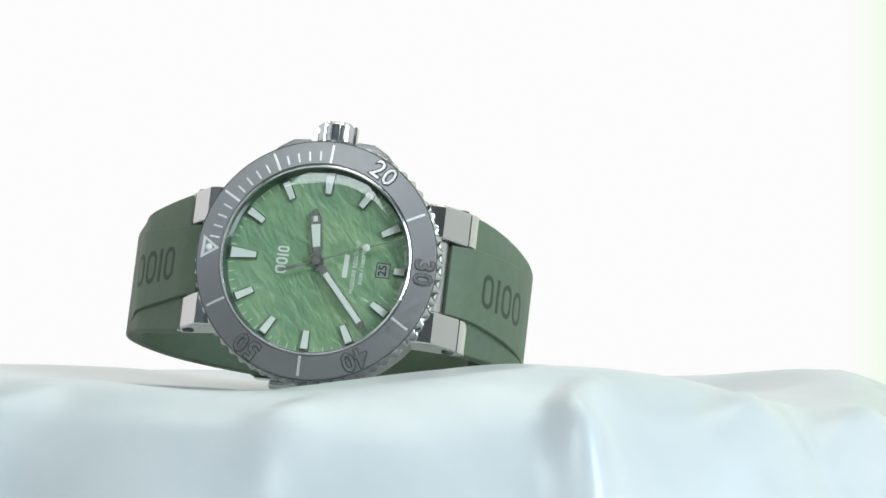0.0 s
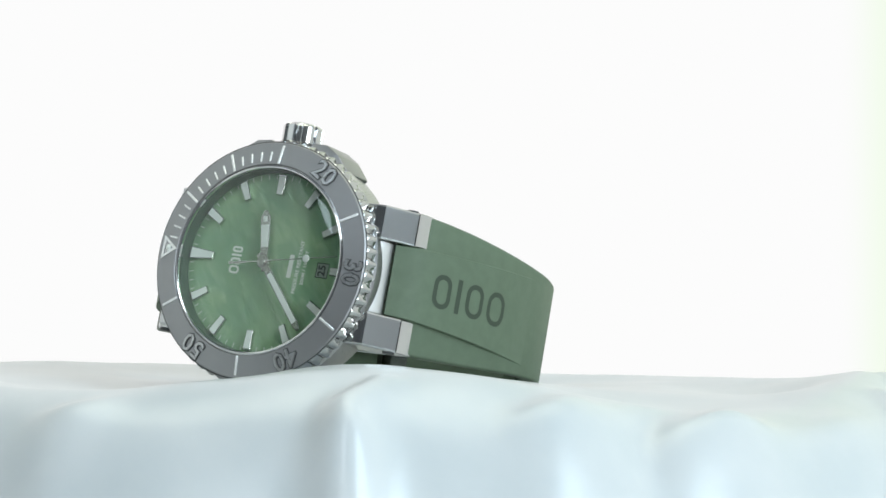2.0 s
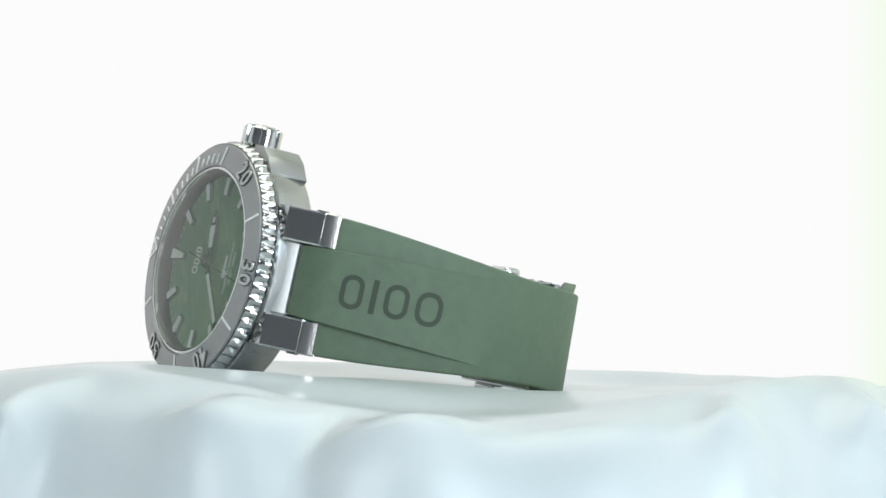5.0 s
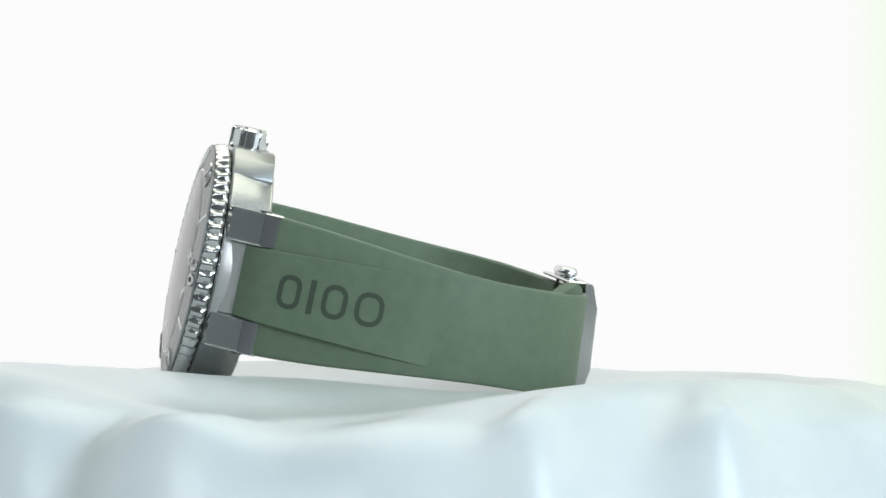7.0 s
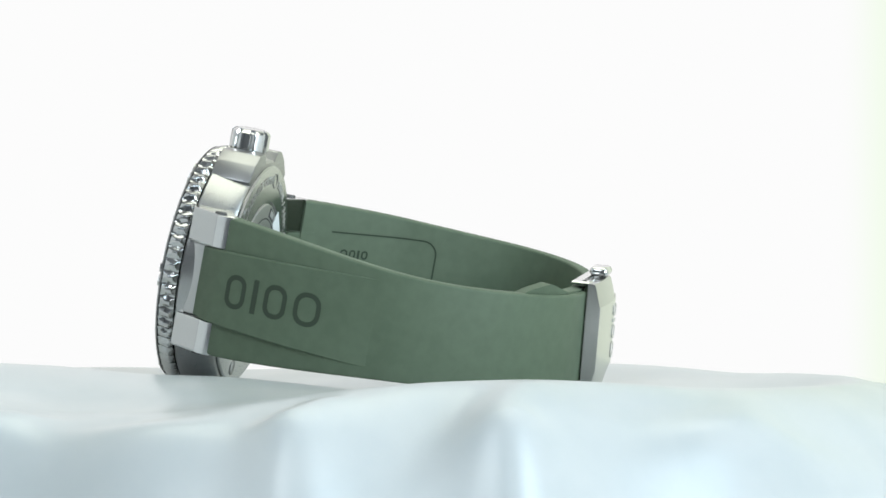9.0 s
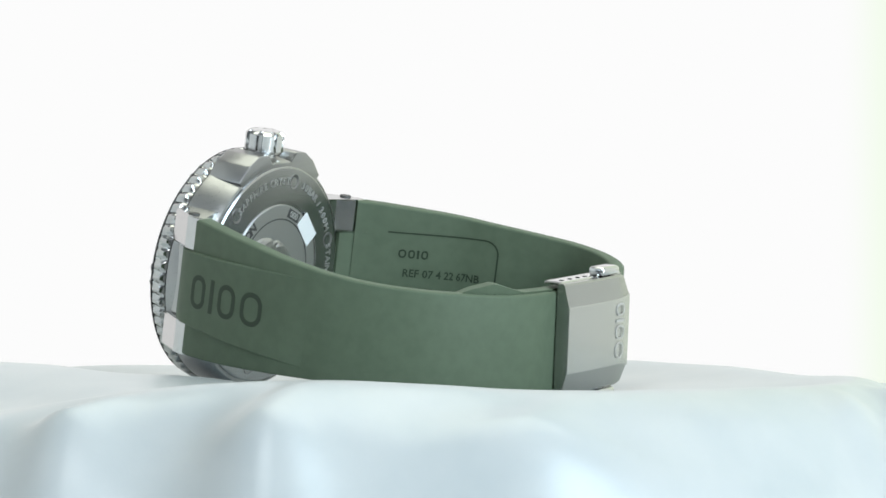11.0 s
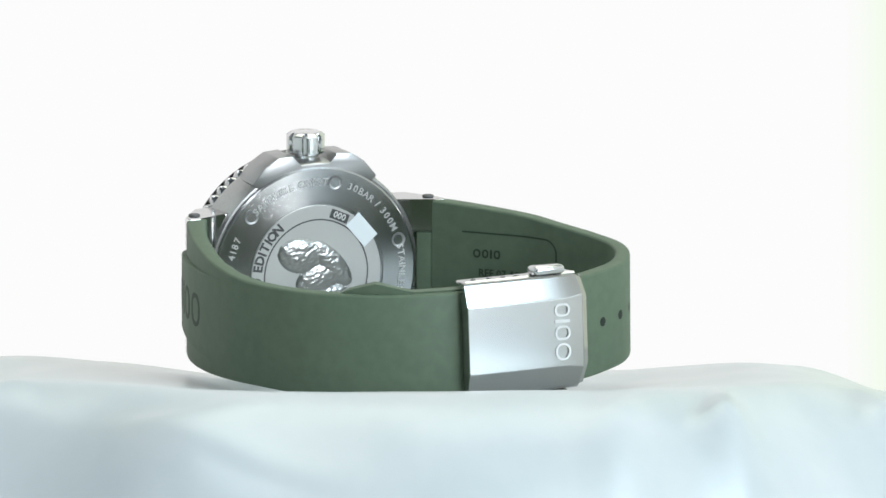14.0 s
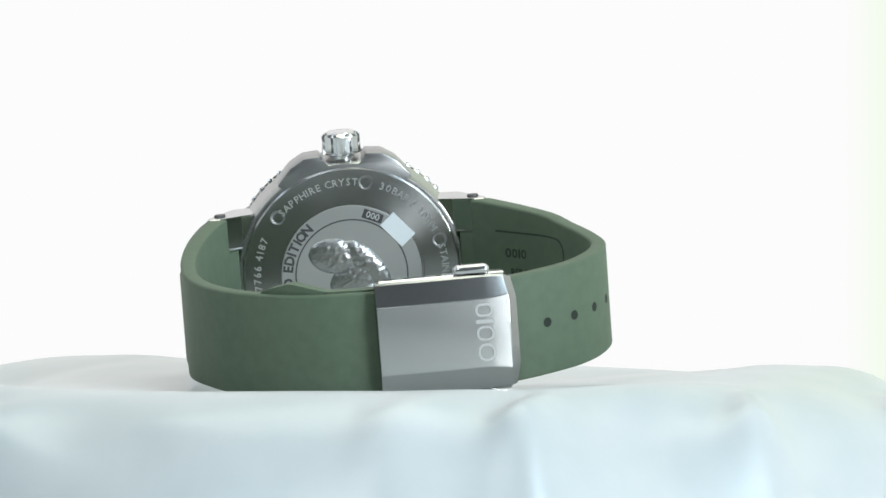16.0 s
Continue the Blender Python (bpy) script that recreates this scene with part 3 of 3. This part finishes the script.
def make_back():
    prof = [(18.5, -8.4), (18.5, -8.95), (18.2, -9.2), (12.5, -9.35), (12.4, -9.1), (12.05, -9.1), (0, -9.1), (0, -8.4)]
    lid = part("case_back", spin(bmesh.new(), prof, 160, closed=False), steel_back, watch, "turned steel screw-down case back")
    for k in range(6):
        a = radians(12.5 + 60 * k)
        bm = spin(bmesh.new(), [(0, -9.20), (0.85, -9.24), (1.05, -9.36), (1.25, -9.37), (1.3, -9.1), (0, -9.1)], 32, closed=False)
        bmesh.ops.translate(bm, vec=(16.1 * math.cos(a), 16.1 * math.sin(a), 0), verts=bm.verts)
        part("key_hole", bm, steel_insert, lid, "round key recess")
    for text, middle in (("SAPPHIRE CRYST.", -18.0), ("30BAR / 300M", 43.5), ("STAINLESS STEEL", 103.5), ("7766 4187", -79)):
        part("engraving", arc_words(bmesh.new(), text, 1.75, 16.0, middle, 0.0), steel_engraved, lid, "engraved inscription round the case back")
    bm = arc_words(bmesh.new(), "LIMITED EDITION", 2.3, 10.8, -88, 0.08, 0.84, 0.035)
    part("raised_inscription", bm, steel_dark, lid, "dark raised inscription")
    part("medallion", spin(bmesh.new(), [(0, -9.40), (11.9, -9.40), (12.0, -9.3), (12.0, -8.9), (0, -8.9)], 128, closed=False), steel_matte, lid, "matt steel medallion")
    part("medallion_ring", spin(bmesh.new(), [(9.4, -9.35), (9.42, -9.44), (9.65, -9.44), (9.67, -9.35)], 128), steel_dark, lid)
    bm = block(bmesh.new(), -1.75, 1.75, -0.8, 0.8, 0, 0.06)
    q = radians(23.4)
    spot = Matrix(((0, 1, 0, 0), (1, 0, 0, 0), (0, 0, -1, -9.4), (0, 0, 0, 1)))
    turned = spot @ Matrix.Rotation(-q, 4, "Z") @ Matrix.Translation((0, 10.7, 0))
    bmesh.ops.transform(bm, matrix=turned, verts=bm.verts)
    part("number_plate", bm, steel_dark, lid)
    part("number_inscription", words(bmesh.new(), "000", 1.6, turned @ Matrix.Translation((0, 0, 0.09)), 0.05), steel_bright, lid)
    bm = block(bmesh.new(), -2.65, 2.65, -1.6, 1.6, 0.1, 0.25, 0.03, 1)
    bmesh.ops.transform(bm, matrix=spot @ Matrix.Rotation(radians(-49), 4, "Z") @ Matrix.Translation((0, 11.0, 0)), verts=bm.verts)
    part("film_sticker", bm, sticker_white, lid, "small white protective film")
    # plain raised relief
    bm = bmesh.new()
    n = 90
    grid = {}
    for i in range(n + 1):
        for j in range(n + 1):
            a, b = -7.2 + 14.4 * i / n, -7.2 + 14.4 * j / n
            hgt = 0.0
            for cx, cy, rx, ry, turn in ((-2.9, 3.5, 4.2, 3.0, -12), (2.8, 1.8, 5.2, 2.0, -48), (0.3, -0.8, 4.2, 2.8, 20), (1.0, -4.4, 5.0, 2.6, 10)):
                q = radians(turn)
                du, dv = (a - cx) * math.cos(q) + (b - cy) * math.sin(q), -(a - cx) * math.sin(q) + (b - cy) * math.cos(q)
                e = 1 - (du / rx) ** 2 - (dv / ry) ** 2
                if e > 0:
                    hgt = max(hgt, 0.8 * math.sqrt(e) + 0.10 * noise.noise((a * 0.9 + b, b * 1.8 - a, 2)) + 0.03 * noise.noise((a * 3 + b * 3, b * 5, 5)))
            grid[i, j] = bm.verts.new(back(a, b, hgt + 0.03))
    for i in range(n):
        for j in range(n):
            bm.faces.new((grid[i, j], grid[i + 1, j], grid[i + 1, j + 1], grid[i, j + 1]))
    for f in [f for f in bm.faces if all(v.co.z > -9.44 for v in f.verts)]:
        bm.faces.remove(f)
    for v in [v for v in bm.verts if not v.link_faces]:
        bm.verts.remove(v)
    part("relief", bm, steel_relief, lid, "raised rough steel relief", 60)


make_back()


# strap
SIX = [(-20.3, -6.2), (-23.1, -8.7), (-24.7, -11.8), (-26.4, -17.1), (-27.6, -21.9), (-28.8, -29.0), (-29.2, -35.3), (-28.7, -42.1), (-26.7, -48.4), (-23.3, -54.5), (-18.8, -59.3), (-12.7, -63.2), (-6.0, -65.6), (2.2, -66.3)]
TWELVE = [(20.3, -6.2), (23.3, -8.6), (26.6, -12.9), (30.5, -18.3), (34.2, -24.1), (36.5, -30.5), (39.1, -37.7), (40.3, -44.6), (38.6, -51.3), (34.5, -57.3), (28.6, -61.3), (22.1, -64.2), (14.6, -65.6)]


def strap_frames(points):
    """Along the strap's outer face: place, outward normal, length so far, share of the way."""
    path = smooth_path(points, 0.7)
    total = path[-1][2]
    sign = 1 if points[0][0] > 0 else -1
    out = []
    for i, (y, z, s) in enumerate(path):
        y0, z0, _ = path[max(0, i - 1)]
        y1, z1, _ = path[min(len(path) - 1, i + 1)]
        ty, tz = y1 - y0, z1 - z0
        k = math.hypot(ty, tz)
        out.append((y, z, -tz / k * sign, ty / k * sign, s, s / total))
    return out


def flare(f, twelve_side=False):
    """How much the strap leans outwards at its lower edge."""
    return 0.10 * max(0.0, (f - 0.55) / 0.45)


def lift(f):
    """The upper half rides a little towards the crown half-way along."""
    return 0.9 * math.sin(math.pi * f) ** 2


def on_strap(frames, s, x, d):
    """The place s mm along the strap, x mm across it, d mm out of its outer face."""
    for a, b in zip(frames, frames[1:]):
        if b[4] >= s:
            q = (s - a[4]) / max(1e-6, b[4] - a[4])
            y, z, ny, nz, _, f = (u + (v - u) * q for u, v in zip(a, b))
            e = d - x * flare(f, frames[0][0] > 0)
            x += lift(f) if frames[0][0] > 0 else 0.0
            return Vector((x, y + ny * e, z + nz * e))
    return Vector((x, frames[-1][0], frames[-1][1]))


def half_width(s):
    k = min(1.0, s / 48.0)
    k = k * k * (3 - 2 * k)
    return 11.55 - 3.15 * k


def make_strap(name, points, label):
    frames = strap_frames(points)
    bm = bmesh.new()
    rows = []
    for y, z, ny, nz, s, f in frames:
        if s < 3.2:
            continue
        hw, th, r = half_width(s), 3.4 - 0.9 * min(1, s / 30), 0.45
        section = []
        for (cx, cd, a0) in ((hw - r, -r, 0), (-(hw - r), -r, 90), (-(hw - r), -th + r, 180), (hw - r, -th + r, 270)):
            for i in range(4):
                a = radians(a0 + 30 * i)
                section.append((cx + r * math.cos(a), cd + r * math.sin(a)))
        ring = []
        for x, d in section:
            e = d - x * flare(f, points[0][0] > 0)
            ring.append(bm.verts.new((x + (lift(f) if points[0][0] > 0 else 0.0), y + ny * e, z + nz * e)))
        rows.append(ring)
    n = len(rows[0])
    for a, b in zip(rows, rows[1:]):
        for i in range(n):
            bm.faces.new((a[i], a[(i + 1) % n], b[(i + 1) % n], b[i]))
    bm.faces.new(rows[0]), bm.faces.new(list(reversed(rows[-1])))
    strap = part(name, bm, rubber, watch, label, 40)
    # raised middle panel that runs between the lugs and dies out along the strap
    bm = bmesh.new()
    rows = []
    for y, z, ny, nz, s, f in frames:
        if s > 34:
            break
        k = max(0.0, 1 - s / 33.5)
        top, low = 0.8 * min(1, k * 2.2) + 0.02, -3.3 if s < 7 else -1.6
        hw = 5.75 + (1.4 * s / 30)
        ring = []
        for x, d in ((-hw - 0.1, low), (-hw, top - 0.12), (-hw + 0.15, top), (hw - 0.15, top), (hw, top - 0.12), (hw + 0.1, low)):
            e = d - x * flare(f, points[0][0] > 0)
            ring.append(bm.verts.new((x + (lift(f) if points[0][0] > 0 else 0.0), y + ny * e, z + nz * e)))
        rows.append(ring)
    for a, b in zip(rows, rows[1:]):
        for i in range(5):
            bm.faces.new((a[i], a[i + 1], b[i + 1], b[i]))
    bm.faces.new(rows[0]), bm.faces.new(list(reversed(rows[-1])))
    part("middle_panel", bm, rubber, strap, "", 30)
    # maker's mark as four flat plain shapes, its sunken shade painted dark
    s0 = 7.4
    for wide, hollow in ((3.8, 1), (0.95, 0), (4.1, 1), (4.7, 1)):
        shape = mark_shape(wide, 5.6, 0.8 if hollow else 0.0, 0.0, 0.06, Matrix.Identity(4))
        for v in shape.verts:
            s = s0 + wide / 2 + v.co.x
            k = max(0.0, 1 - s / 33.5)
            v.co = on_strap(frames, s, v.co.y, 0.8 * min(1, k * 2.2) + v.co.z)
        part("mark", shape, rubber_mark_shade, strap, "flat shape of the maker's mark in painted shade")
        s0 += wide + 1.3
    return strap, frames


strap_six, six = make_strap("strap_lower", SIX, "green rubber strap half with raised middle")
strap_twelve, twelve = make_strap("strap_upper", TWELVE, "green rubber strap half with adjustment holes")


def strap_hole(frames, strap, s, r=0.65):
    # flat dark disc: the hole's shade is painted, nothing is cut
    bm = bmesh.new()
    spin(bm, [(0, 0.03), (r, 0.03), (r + 0.12, 0.02), (r + 0.12, -0.3), (0, -0.3)], 24, closed=False)
    for v in bm.verts:
        v.co = on_strap(frames, s + v.co.x, v.co.y, v.co.z)
    part("strap_hole", bm, recess_shade, strap, "round dark disc for an adjustment hole's shade")


for s in (49.3, 54.8, 60.3, 65.8):
    strap_hole(twelve, strap_twelve, s)

for s in (87.0, 79.5, 73.5):
    # dark disc painting the shade of a pin hole
    bm = spin(bmesh.new(), [(0, 0.05), (0.5, 0.05), (0.55, -0.2), (0, -0.2)], 16, closed=False)
    q = on_strap(six, s - 8, half_width(s) - 0.02, -1.25)
    bmesh.ops.transform(bm, matrix=Matrix.Translation(q) @ Matrix.Rotation(radians(90), 4, "Y"), verts=bm.verts)
    part("pin_hole", bm, recess_shade, strap_six, "small dark disc for a pin hole's shade in the strap's edge")

# inside of the upper strap: outlined field with words, groove shade painted dark
def field_path():
    """The outline of the field: along the strap, round two corners, and back."""
    out = [(10 + 17.8 * i / 12, 6.6) for i in range(13)]
    out += [(27.8 + 2.4 * math.sin(radians(15 * i)), 4.2 + 2.4 * math.cos(radians(15 * i))) for i in range(1, 7)]
    return out + [(s, -x) for s, x in reversed(out)]


def field_line():
    bm = bmesh.new()
    path = field_path()
    rows = []
    for i, (s, x) in enumerate(path):
        a, b = path[max(0, i - 1)], path[min(len(path) - 1, i + 1)]
        k = math.hypot(b[0] - a[0], b[1] - a[1])
        us, ux = -(b[1] - a[1]) / k * 0.14, (b[0] - a[0]) / k * 0.14
        th = 3.4 - 0.9 * min(1, s / 30)
        rows.append([bm.verts.new(on_strap(twelve, s + q * us, x + q * ux, -th + d)) for q, d in ((-1, 0.03), (-1, -0.05), (1, -0.05), (1, 0.03))])
    for a, b in zip(rows, rows[1:]):
        for i in range(4):
            bm.faces.new((a[i], a[(i + 1) % 4], b[(i + 1) % 4], b[i]))
    bm.faces.new(rows[0]), bm.faces.new(list(reversed(rows[-1])))
    return bm


part("field_line", field_line(), rubber_groove_shade, strap_twelve)


bm = bmesh.new()


def inner(row, middle):
    def place(x, y, z):
        s = middle + x
        th = 3.4 - 0.9 * min(1, s / 30)
        return on_strap(twelve, s, row + y, -th - 0.02 - max(0.0, z))
    return place


words(bm, "REF 07 4 22 67NB", 1.9, inner(-0.4, 20.4), 0.1)
words(bm, "RUBBER", 1.9, inner(-3.6, 16.0), 0.1)
part("moulded_inscription", bm, rubber_groove_shade, strap_twelve, "moulded inscription inside the strap, its shade painted dark")
s0 = 12.2
for wide, hollow in ((1.4, 1), (1.2, 1), (0.4, 0), (1.2, 1)):
    shape = mark_shape(wide, 1.5, 0.3 if hollow else 0, 0.0, 0.06, Matrix.Identity(4))
    for v in shape.verts:
        v.co = inner(3.0, s0 + wide / 2)(v.co.x, v.co.y, v.co.z)
    part("mark", shape, rubber_groove_shade, strap_twelve)
    s0 += wide + 0.35

# loose tail that runs on inside the lower strap
TAIL = [(6.5, -62.2), (-0.5, -62.5), (-8.3, -61.4), (-14.5, -58.4), (-18.3, -55.2)]


def make_tail():
    path = smooth_path(TAIL, 0.8)
    total = path[-1][2]
    bm = bmesh.new()
    rows = []
    for i, (y, z, s) in enumerate(path):
        y0, z0, _ = path[max(0, i - 1)]
        y1, z1, _ = path[min(len(path) - 1, i + 1)]
        k = math.hypot(y1 - y0, z1 - z0)
        ny, nz = (z1 - z0) / k, -(y1 - y0) / k
        end = max(0.0, (s - (total - 5)) / 5)
        hw = 8.7 + 1.5 * max(0.0, 1 - abs(s - (total - 8.5)) / 5.5) - 2.5 * end * end
        rows.append([bm.verts.new((x, y + ny * (d - 0.1 * x), z + nz * (d - 0.1 * x))) for x, d in ((-hw, -1.1), (-hw, 0.9), (-hw + 0.3, 1.1), (hw - 0.3, 1.1), (hw, 0.9), (hw, -1.1))])
    for a, b in zip(rows, rows[1:]):
        for i in range(6):
            bm.faces.new((a[i], a[(i + 1) % 6], b[(i + 1) % 6], b[i]))
    bm.faces.new(rows[0]), bm.faces.new(list(reversed(rows[-1])))
    part("strap_tail", bm, rubber, watch, "rounded tail of the rubber strap", 40)


make_tail()


# folding buckle
def make_buckle():
    place = Matrix.Translation((0.6, 11.7, -66.0)) @ Matrix.Rotation(radians(-5.7), 4, "Y") @ Matrix.Rotation(radians(3.5), 4, "X")

    def put(bm):
        bmesh.ops.transform(bm, matrix=place, verts=bm.verts)
        return bm
    def bow(x, y):
        return 1.5 * (1 - (x / 9.25) ** 2) * max(0.0, (y - 3.0) / 7.7) ** 2
    # cover: bowed plate with bevelled long sides, in its own space x across, y along, -z outwards
    bm = bmesh.new()
    rows = []
    for i in range(13):
        y = -10.9 + 20.6 * i / 12
        lift = 0.5 * (1 - ((y + 2) / 12.3) ** 2) - 0.3 - 0.5 * max(0.0, (y - 7.0) / 4) ** 2
        taper = 0.25 * max(0.0, (y - 6) / 4) ** 2
        sec = [(9.25 - taper, 0.2), (9.25 - taper, -0.9 - lift), (8.9 - taper, -1.2 - lift), (5.7, -2.05 - lift), (5.55, -2.1 - lift), (-5.55, -2.1 - lift), (-5.7, -2.05 - lift), (-8.9 + taper, -1.2 - lift), (-9.25 + taper, -0.9 - lift), (-9.25 + taper, 0.2), (-8.6, 0.2), (8.6, 0.2)]
        rows.append([bm.verts.new((x, y + bow(x, y), z)) for x, z in sec])
    # bevelled nose
    rows.append([bm.verts.new((v.co.x * 0.97, v.co.y + 1.3, max(v.co.z * 0.35, v.co.z + 0.9) if v.co.z < 0 else v.co.z)) for v in rows[-1]])
    n = 12
    for a, b in zip(rows, rows[1:]):
        for i in range(n):
            bm.faces.new((a[i], a[(i + 1) % n], b[(i + 1) % n], b[i]))
    bm.faces.new(rows[0]), bm.faces.new(list(reversed(rows[-1])))
    buckle = part("buckle", put(bm), steel_bevel, watch, "bowed brushed steel folding buckle", 20)
    for side in (1, -1):
        # side cheek and push button
        bm = block(bmesh.new(), side * 9.2 - 0.25, side * 9.2 + 0.25, -10.2, 10.2, 0.0, 3.2, 0.2, 1)
        part("side_plate", put(bm), steel_polished, buckle)
        bm = block(bmesh.new(), min(side * 9.3, side * 10.9), max(side * 9.3, side * 10.9), 2.0, 7.8, -1.2, 2.0, 0.75, 3)
        part("push_button", put(bm), steel_polished, buckle, "polished push button")
        for y in (-8.0, -5.2, -2.6, -0.2):
            # pin holes are dark discs too, shade by colour only
            bm = spin(bmesh.new(), [(0, 0.06), (0.38, 0.06), (0.42, -0.1), (0, -0.1)], 16, closed=False)
            bmesh.ops.transform(bm, matrix=Matrix.Translation((side * 9.46, y, 1.2)) @ Matrix.Rotation(radians(90 * side), 4, "Y"), verts=bm.verts)
            part("pin_hole", put(bm), recess_shade, buckle)
    # centre plate, let in between the bevelled sides
    bm = bmesh.new()
    rows = []
    for i in range(13):
        y = -10.85 + 20.4 * i / 12
        lift = 0.5 * (1 - ((y + 2) / 12.3) ** 2) - 0.3 - 0.5 * max(0.0, (y - 7.0) / 4) ** 2
        wide = 5.5 + 0.5 * max(0.0, (y - 5.0) / 4.5) ** 2
        rows.append([bm.verts.new((x, y + bow(x, y), z - lift)) for x, z in ((wide, -2.0), (wide, -2.16), (wide - 0.15, -2.24), (-wide + 0.15, -2.24), (-wide, -2.16), (-wide, -2.0))])
    for a, b in zip(rows, rows[1:]):
        for i in range(6):
            bm.faces.new((a[i], a[(i + 1) % 6], b[(i + 1) % 6], b[i]))
    bm.faces.new(rows[0]), bm.faces.new(list(reversed(rows[-1])))
    part("centre_plate", put(bm), steel_buckle, buckle, "brushed steel centre plate", 25)
    x0 = -4.5
    for wide, hollow in ((2.8, 1), (2.3, 1), (0.55, 0), (2.1, 1)):
        shape = mark_shape(wide, 2.8, 0.34 if hollow else 0, -2.52, -2.40, Matrix.Identity(4))
        bmesh.ops.transform(shape, matrix=Matrix.Translation((x0 + wide / 2, 6.2, 0.1)), verts=shape.verts)
        part("mark", put(shape), steel_engraved, buckle, "etched plain shape of the maker's mark")
        x0 += wide + 0.5
    # inner folding blade
    part("blade", put(block(bmesh.new(), -4.5, 4.5, -12.0, 9.0, 3.4, 4.2, 0.2, 1)), steel_polished, buckle, "polished steel folding blade")


make_buckle()


# ---- what moves: the turntable's load turns, the pointers run ----
CENTRE = Vector((-4.96, -25.78, LIFT - 0.65)) * MM
AZ, TILT, ROLL = radians(-8.6), radians(11.63), radians(4.89)


def rest_pose():
    n = Vector((math.sin(AZ) * math.cos(TILT), -math.cos(AZ) * math.cos(TILT), math.sin(TILT)))
    u = (Vector((0, 0, 1)) - n * n.z).normalized()
    h = u.cross(n)
    x = math.cos(ROLL) * u + math.sin(ROLL) * h
    y = math.sin(ROLL) * u - math.cos(ROLL) * h
    m = Matrix((x, y, n)).transposed().to_4x4()
    m.translation = CENTRE
    return m


def motions():
    times = [k * 0.5 for k in range(33)]
    tables = [(t, pose(*AXIS, 0, 0, 0, turn_at(t))) for t in times]
    walk(cloth, tables)
    rest = rest_pose()
    walk(watch, [(t, m @ rest) for t, m in tables])
    extra = math.degrees(DIAL_TURN)
    walk(second_hand, [(t, pose(0, 0, 0, 0, 0, extra - 6 * (26.4 + t))) for t in times])
    walk(minute_hand, [(t, pose(0, 0, 0, 0, 0, extra - 6 * (37.9 + t / 60))) for t in (0.0, 16.0)])
    walk(hour_hand, [(t, pose(0, 0, 0, 0, 0, extra - 30 * (2 + (37.9 + t / 60) / 60))) for t in (0.0, 16.0)])


motions()
